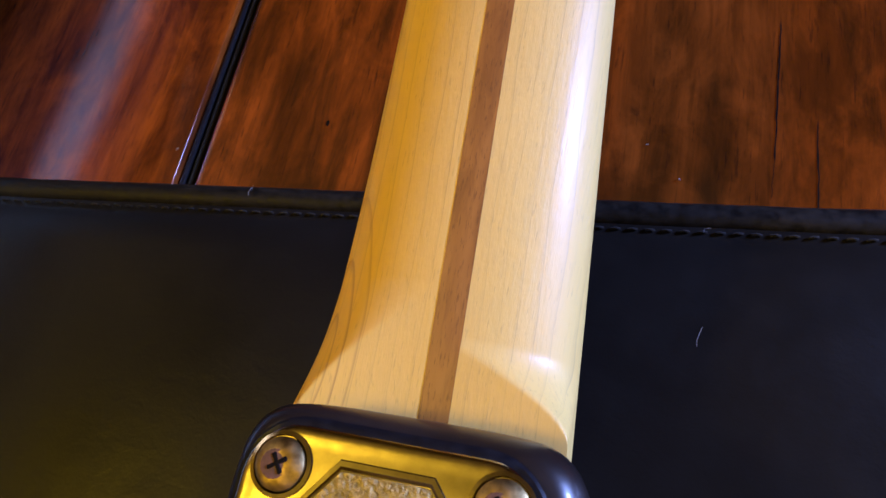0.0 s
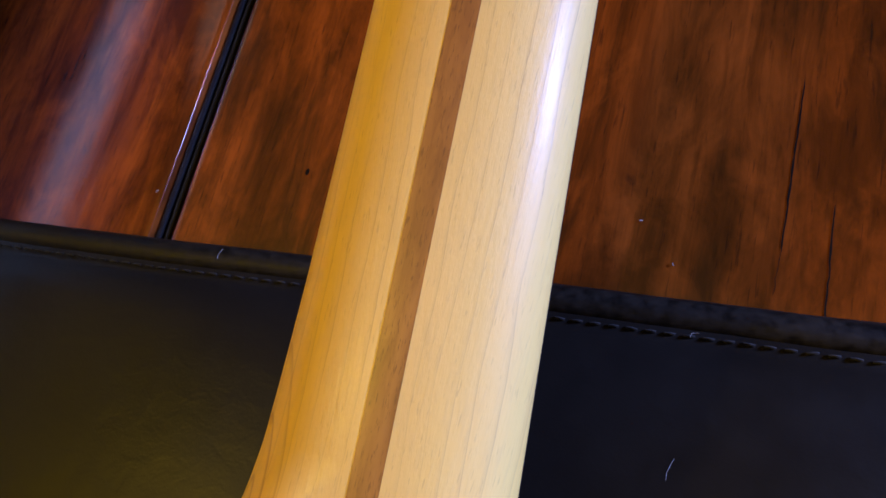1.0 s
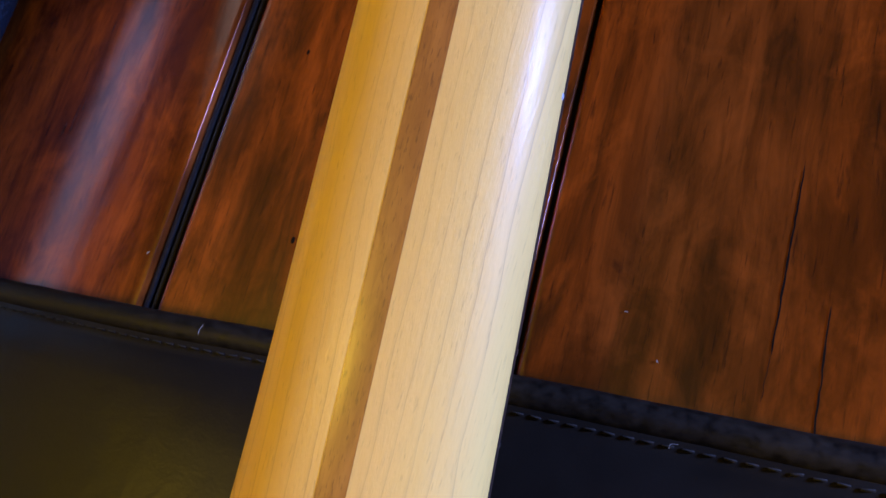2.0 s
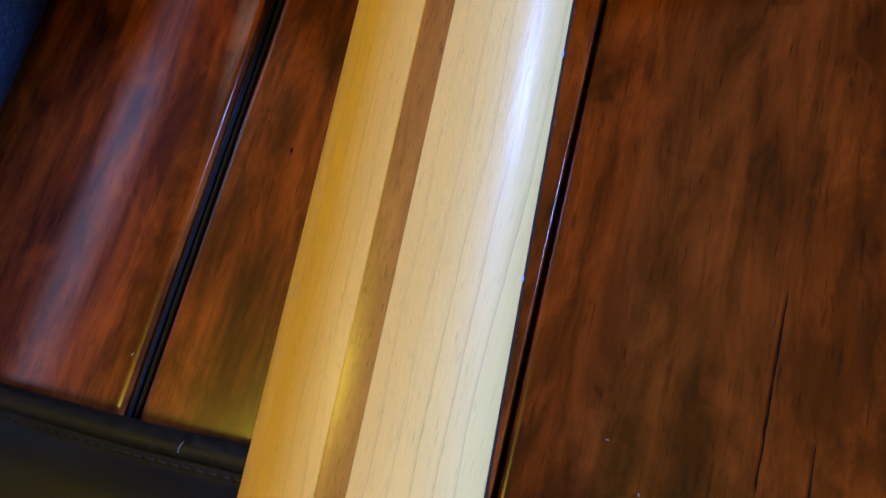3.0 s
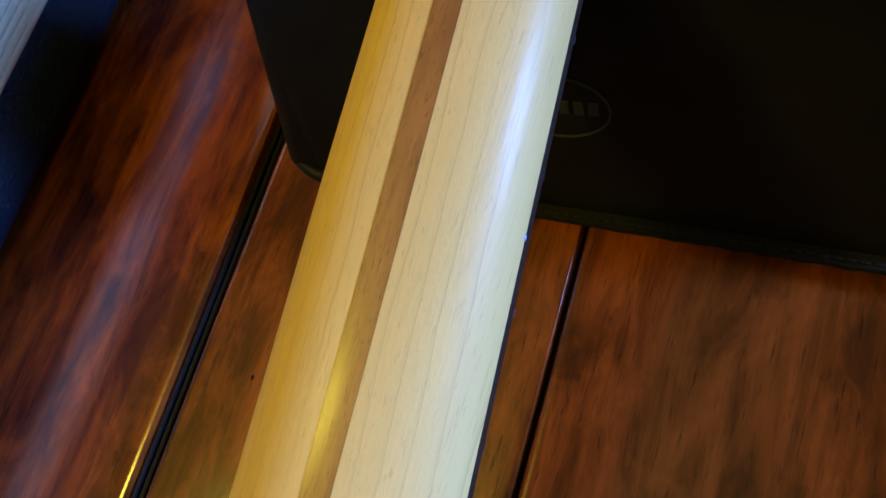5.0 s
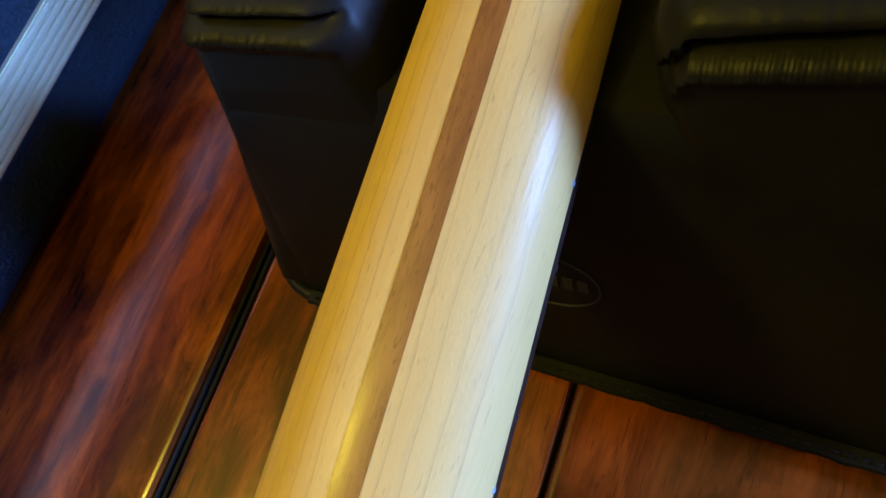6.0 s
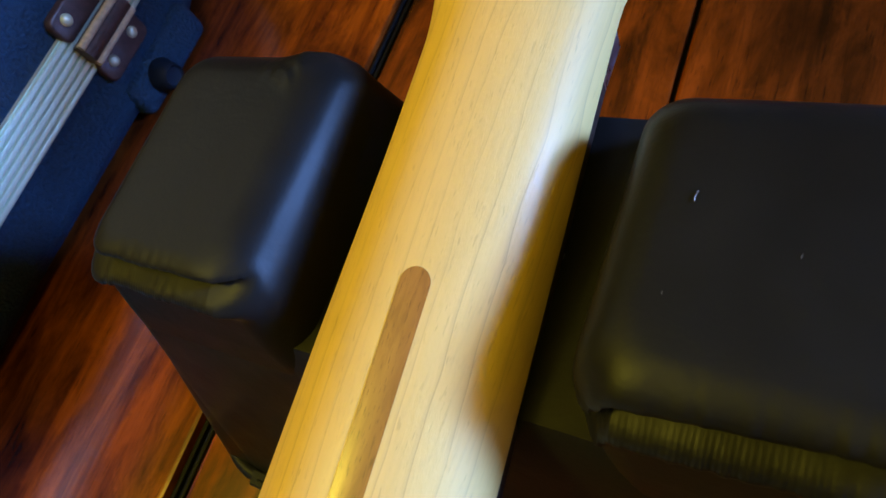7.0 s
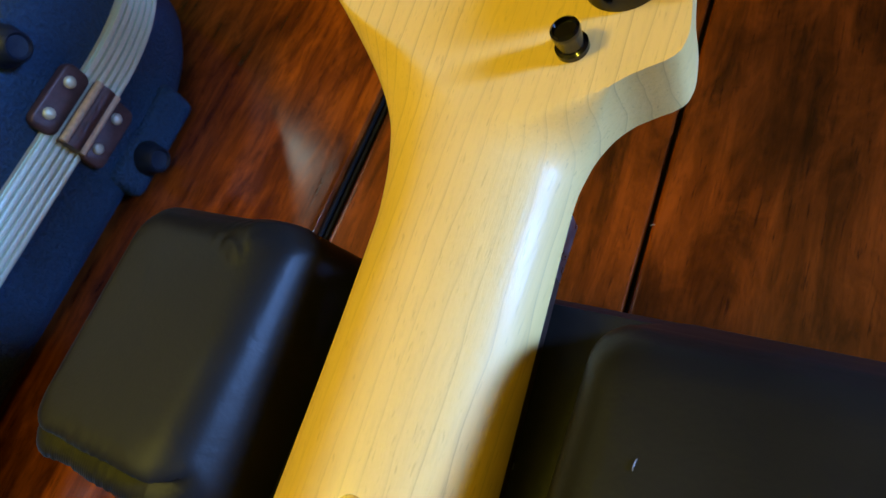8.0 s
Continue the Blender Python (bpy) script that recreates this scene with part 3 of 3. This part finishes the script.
def bolster(edge_top, edge_low, sign):
    """One raised side of the notch: a puffed block; a stitched crease runs under the front of its top panel and turns down beside the notch."""
    zs = [0.004, 0.02, 0.04, 0.06, 0.08, 0.092] + [0.0980 + 0.0006 * k for k in range(55)] + [0.1308, 0.1311, 0.1313, 0.13145, 0.13156, 0.13163, 0.13168]
    rings = []
    for z in zs:
        x0, x1, y0, y1 = pad_bounds(min(z, 0.127))
        k = max(0.0, min(1.0, (z - 0.100) / 0.024))
        edge = edge_low + (edge_top - edge_low) * k * (1.6 - 0.6 * k)
        front, back = arc(z, 0.1225, 0.1317, 0.0085), arc(z, 0.1200, 0.1317, 0.0095)
        inner, outer = (arc(z, 0.1170, 0.1317, 0.0130) if sign < 0 else arc(z, 0.1180, 0.1317, 0.0105)), arc(z, 0.1245, 0.1317, 0.0060)
        proud = -0.0006 + 0.0013 * max(0.0, min(1.0, (z - 0.085) / 0.020))
        if sign < 0:
            a, b = x0 + outer - proud, edge - inner
        else:
            a, b = edge + inner, x1 - outer + proud
        c, d = y0 + front - proud, y1 - back + proud + (0.0022 if sign < 0 else -0.0052) * max(0.0, min(1.0, (z - 0.10) / 0.02))
        ring = []
        for x, y in dense_ring(a, b, c, d, 0.0105 - 0.003 * max(0.0, min(1.0, (z - 0.105) / 0.015))):
            # the crease turns down towards the notch
            gap = (edge - x) if sign < 0 else (x - edge)
            if sign < 0:
                seam = 0.1262 - 0.25 * max(0.0, 0.0120 - gap)
            else:
                seam = 0.1236 + 0.06 * (x - 0.045) - 1.3 * max(0.0, 0.0085 - gap)
            seam += 0.0006 * noise.noise((x * 60, 0, sign))
            s = z - seam
            facing = max(0.0, min(1.0, (c + 0.0095 - y) / 0.006))
            side = 0.55 * max(0.0, min(1.0, ((x - b + 0.004) if sign > 0 else (a + 0.004 - x)) / 0.004)) * max(0.0, 1 - (y - c) / 0.05)
            w = max(facing, side) * max(0.0, min(1.0, (gap - 0.001) / (0.009 if sign < 0 else 0.005)))
            crush = 1 + 0.10 * noise.noise((x * 520, z * 60, 4)) + 0.25 * noise.noise((x * 70, 0, 9))
            # the gathered seam puckers into fine ribs on the roll below it
            rib = math.sin(x * 6600 + 3.0 * noise.noise((x * 110, 1, 2))) * max(0.0, 0.5 + noise.noise((x * 45, 6, sign)))
            push = w * (0.0072 * bell(s, 0.0013) - 0.0032 * bell(s + 0.0042, 0.0030) * crush - 0.0022 * bell(s - 0.0042, 0.0034) * crush - 0.00008 * rib * bell(s + 0.0030, 0.0022))
            # the back corner beside the notch is gathered into a small ridge
            tuck = bell(gap - 0.012, 0.008) * bell(y - d, 0.0035) * max(0.0, min(1.0, (z - 0.118) / 0.010)) if sign < 0 else 0.0
            ring.append(Vector((x, y + push + 0.0012 * tuck - 0.42, pad_level(x, z) + tuck * (0.0013 + 0.0009 * noise.noise((x * 420, y * 300, 5))))))
        rings.append(ring)
    for k, rise in ((0.002, 0.00006), (0.0045, 0.00010)):
        ring = [Vector((x, y - 0.42, pad_level(x, zs[-1]) + rise)) for x, y in dense_ring(a + k, b - k, c + k, d - k, 0.0075 - k)]
        rings.append(ring)
    return loft(rings)


part("bolster", bolster(-0.0375, -0.0300, -1), VINYL, neck_rest, "raised block with stitched crease")
part("bolster", bolster(0.0312, 0.0330, 1), VINYL, neck_rest, "raised block with stitched crease")
welt = [(x, y - 0.42, 0.0036) for x, y in rounded(-0.1368, 0.1406, 0.3480, 0.4808, 0.028, 8)]
part("bottom_welt", tube(welt + welt[:2], 0.0030, 10), VINYL, neck_rest, "stitched bottom welt")
welt_stitches = bmesh.new()
for k in range(60):
    x = -0.107 + 0.0036 * k
    add(welt_stitches, tube([(x, 0.3467 - 0.42, 0.0072), (x + 0.0011, 0.3464 - 0.42, 0.0078), (x + 0.0022, 0.3467 - 0.42, 0.0072)], 0.00042, 5))
tagged(part("stitching", welt_stitches, THREAD, neck_rest, "row of small dark stitches"), kind="stuff")
flange = []
for k in range(60):
    x = -0.1100 + 0.220 * k / 59
    ruff = 0.0007 * noise.noise((x * 160, 2, 0))
    flange.append([Vector((x, 0.3495 - 0.42, 0.0068)), Vector((x, 0.3448 + ruff - 0.42, 0.0072 + ruff)), Vector((x, 0.3440 + ruff - 0.42, 0.0062 + ruff)), Vector((x, 0.3450 - 0.42, 0.0050))])
part("welt_flap", loft(flange), VINYL, neck_rest, "ruffled flap along the bottom seam")
# printed oval badge on the front face
lean = math.atan2(0.0425, 0.128)


def on_front(u, v, out):
    z = 0.0490 + v * math.cos(lean)
    x0, x1, y0, y1 = pad_bounds(z)
    puff = 0.0004 * math.sin(math.pi * min(1, z / 0.108))
    return Vector((u, y0 - puff - out - 0.42, pad_level(u, z)))


oval = []
for k in range(49):
    a = 2 * math.pi * k / 48
    oval.append(on_front(0.0165 * math.cos(a), 0.0112 * math.sin(a), 0.0003))
part("badge_outline", tube(oval, 0.00042, 6), PRINT, neck_rest, "grey oval printed outline")
for k in range(6):
    u = -0.0125 + k * 0.0045
    bar = bmesh.new()
    a, b, c2, d = on_front(u, -0.002, 0.0004), on_front(u + 0.003, -0.002, 0.0004), on_front(u + 0.003, 0.0026, 0.0004), on_front(u, 0.0026, 0.0004)
    back = [p + Vector((0, 0.0008, 0)) for p in (a, b, c2, d)]
    part("badge_bar", loft([[a, b, c2, d], back]), PRINT, neck_rest)

# ---- the hard case ----
case = empty("guitar_case", (-0.49, 0.1, 0), label="navy black moulded hard case with aluminium rim", category="case")


def case_ring(inset, z):
    return [Vector((x + 0.49, y - 0.1, z)) for x, y in rounded(-0.70 + inset, -0.281 - inset, -0.48 + inset, 0.658 - inset, 0.120, 20)]


part("lower_shell", loft([case_ring(0.016, 0.004), case_ring(0.006, 0.008), case_ring(0.002, 0.016), case_ring(0.0, 0.03), case_ring(0.0, 0.0475)]), ABS, case, "navy black pebbled shell")
part("upper_shell", loft([case_ring(0.0, 0.0675), case_ring(0.001, 0.085), case_ring(0.003, 0.104), case_ring(0.007, 0.113), case_ring(0.014, 0.119), case_ring(0.025, 0.122), case_ring(0.06, 0.1225)]), ABS, case, "navy black pebbled lid")
rim = [case_ring(0.0, 0.0455), case_ring(-0.0028, 0.0457)]
for k in range(6):
    z = 0.0462 + 0.0038 * k
    for inset, dz in ((-0.0034, 0.0), (-0.0036, 0.0013), (-0.0034, 0.0026), (-0.0016, 0.0029), (-0.0016, 0.0035)):
        rim.append(case_ring(inset, z + dz))
rim += [case_ring(-0.0026, 0.0690), case_ring(0.0, 0.0693)]
part("aluminium_rim", loft(rim), ALU, case, "ribbed bare aluminium rim")


def leaf(x0, x1, y0, y1, z0, z1, r):
    """A thin plate standing in the y-z plane with rounded corners and softened edges."""
    rings = []
    for inset, x in ((0.0, x0), (0.0, x1 - 0.0010), (0.0004, x1 - 0.0003), (0.0012, x1)):
        rings.append([Vector((x, a, b)) for a, b in rounded(y0 + inset, y1 - inset, z0 + inset, z1 - inset, r, 5)])
    return loft(rings)


def hinge(y):
    root = part("hinge", leaf(0.2095, 0.2145, y - 0.1185, y - 0.0815, 0.0640, 0.0790, 0.0045), HINGE, case, "brown riveted hinge with cream pin")
    part("hinge_leaf", leaf(0.2095, 0.2148, y - 0.1185, y - 0.0815, 0.0340, 0.0500, 0.0045), HINGE, root)
    part("hinge_barrel", tube([(0.2150, y - 0.018 - 0.1, 0.0565), (0.2150, y + 0.018 - 0.1, 0.0565)], 0.0062, 16), HINGE, root)
    part("hinge_pin", tube([(0.2188, y - 0.018 - 0.1, 0.0622), (0.2188, y + 0.018 - 0.1, 0.0622)], 0.0022, 10), CREAM, root, "cream strip")
    part("hinge_pin", tube([(0.2188, y - 0.018 - 0.1, 0.0508), (0.2188, y + 0.018 - 0.1, 0.0508)], 0.0020, 10), CREAM, root, "cream strip")
    for dy, z in ((-0.0096, 0.0730), (0.0096, 0.0730), (-0.0096, 0.0425), (0.0096, 0.0425)):
        part("rivet", turned([(0.0032, 0.0), (0.0031, 0.0012), (0.0022, 0.0022), (0.0004, 0.0026)], 18, pose(0.2143, y + dy - 0.1, z, 0, 90, 0)), ALU, root, "domed steel rivet")


hinge(0.5182)


def bumper(y, z):
    part("bumper", turned([(0.0105, -0.006), (0.0100, 0.004), (0.0080, 0.009), (0.0072, 0.0130), (0.0060, 0.0140), (0.0050, 0.0127), (0.0005, 0.0123)], 28, pose(0.2085, y - 0.1, z, 0, 90, 0)), RUBBER, case, "round black rubber foot")


part("foot_boss", box((0.180, 0.500 - 0.1, 0.0015), (0.2125, 0.567 - 0.1, 0.026), 0.006, 3), ABS, case, "moulded boss under the foot")
bumper(0.5225, 0.0125)
bumper(0.5235, 0.1040)

# ---- lint and specks ----
def lint(points, r, label):
    tagged(part("lint_fibre", tube(points, r, 6), LINT, None), label, "lint", "loose lint")


def flat_lint(x, y, z, length, turn_deg, bend=0.15, r=0.00007, label="tiny white lint fibre lying on black vinyl"):
    d = Vector((math.cos(radians(turn_deg)), math.sin(radians(turn_deg)), 0)) * length / 2
    n = Vector((-d.y, d.x, 0)) * bend
    c = Vector((x, y, z))
    lint([c - d, c - d * 0.4 + n, c + d * 0.4 + n * 0.6, c + d], r, label)


flat_lint(0.0555, 0.1030, 0.0236, 0.0060, 78)
flat_lint(0.0570, 0.1415, 0.0118, 0.0028, 35, 0.6)
flat_lint(-0.1030, 0.1385, 0.0186, 0.0042, 78, 0.3)
flat_lint(0.0452, 0.4226, 0.13712, 0.0019, 84)
flat_lint(0.0610, 0.4150, 0.13782, 0.0007, 80, r=0.00004)
flat_lint(0.0440, 0.4060, 0.13705, 0.0005, 95, r=0.00004)
for x, y, length, turn in ((0.0037, 0.5310, 0.0016, 30), (0.0360, 0.1780, 0.0010, 10), (0.0480, 0.1650, 0.0009, 120), (-0.1560, 0.1630, 0.0014, 60)):
    flat_lint(x, y, 0.0006, length, turn, 0.5, 0.00016, "pale dust speck lying on the floorboards")

# ---- floorboards, last ----
edges = [GAP_L + BOARD * k for k in range(-15, 17) if k != -1]
SKEW = -0.008
for x0, x1 in zip(edges, edges[1:]):
    lo, hi = x0 + 0.0010, x1 - 0.0010
    s0 = s1 = 0.0
    if abs(x0 - GAP_L) < 1e-6:
        lo, s1 = x0 + 0.0048, SKEW
    if abs(x1 - GAP_L) < 1e-6:
        hi = x1 - 0.0048
    if abs(x0 - GAP_L - BOARD) < 1e-6:
        s0 = SKEW
    plank = part("plank", board_mesh(lo, hi, -0.0006 if x1 < -0.1 else (0.0 if x1 < 0.1 else 0.0002), s0, s1, 0.15 if s1 or abs(x1 - GAP_L) < 1e-6 else 0.6), DARK_BOARDS if x0 > -0.2 else BOARDS, floor)
# black double-ribbed seal in the wide joint
seal = box((GAP_L - 0.0047, -2.6, -0.018), (GAP_L + 0.0047, 3.2, -0.0046))
for dx, low in ((-0.0028, -0.0030), (0.0014, -0.0032)):
    add(seal, tube([(GAP_L + dx, -2.6 + 0.2 * k, low) for k in range(30)], 0.0013, 8))
part("joint_seal", seal, SEAL, floor, "black ribbed rubber joint strip")
thin = box((GAP_L + BOARD - 0.00135, -2.6, -0.018), (GAP_L + BOARD + 0.00135, 3.2, -0.0040), 0.0004)
for v in thin.verts:
    v.co.x += SKEW * (v.co.y - 0.25)
part("joint_seal", thin, SEAL, floor, "thin black joint strip")

# splits in the board beside the neck, and small dents
def split(points, wide):
    bm = bmesh.new()
    left, right = [], []
    for k, (x, y) in enumerate(points):
        w = wide * (0.35 + 0.65 * abs(noise.noise((x * 300, y * 120, 3)))) * (0.2 if k in (0, len(points) - 1) else 1)
        left.append(bm.verts.new((x - w, y, 0.00022)))
        right.append(bm.verts.new((x + w, y, 0.00022)))
    for k in range(len(points) - 1):
        bm.faces.new((left[k], right[k], right[k + 1], left[k + 1]))
    part("split", bm, CRACK, floor, "fine dark split along the grain")


def wavy(x0, y0, x1, y1, n):
    return [(x0 + (x1 - x0) * k / n + 0.0004 * noise.noise((k * 0.9, x0 * 50, y0 * 20)), y0 + (y1 - y0) * k / n) for k in range(n + 1)]


split(wavy(0.0791, 0.2340, 0.0782, 0.1740, 24), 0.00048)
split(wavy(0.0915, 0.1915, 0.0920, 0.1500, 18), 0.00050)
split(wavy(0.0782, 0.1740, 0.0776, 0.1600, 8), 0.00020)
for x, y, r in ((-0.1866, 0.1941, 0.0014), (-0.1604, 0.2954, 0.0010), (-0.0905, 0.1800, 0.0012), (-0.1120, 0.2600, 0.0010), (0.1085, 0.2533, 0.0012)):
    dent = bmesh.new()
    bmesh.ops.create_circle(dent, cap_ends=True, segments=12, radius=r, matrix=Matrix.Translation((x, y, 0.0002)) @ Matrix.Diagonal((0.7, 1.2, 1, 1)))
    part("dent", dent, CRACK, floor, "small dark dent")
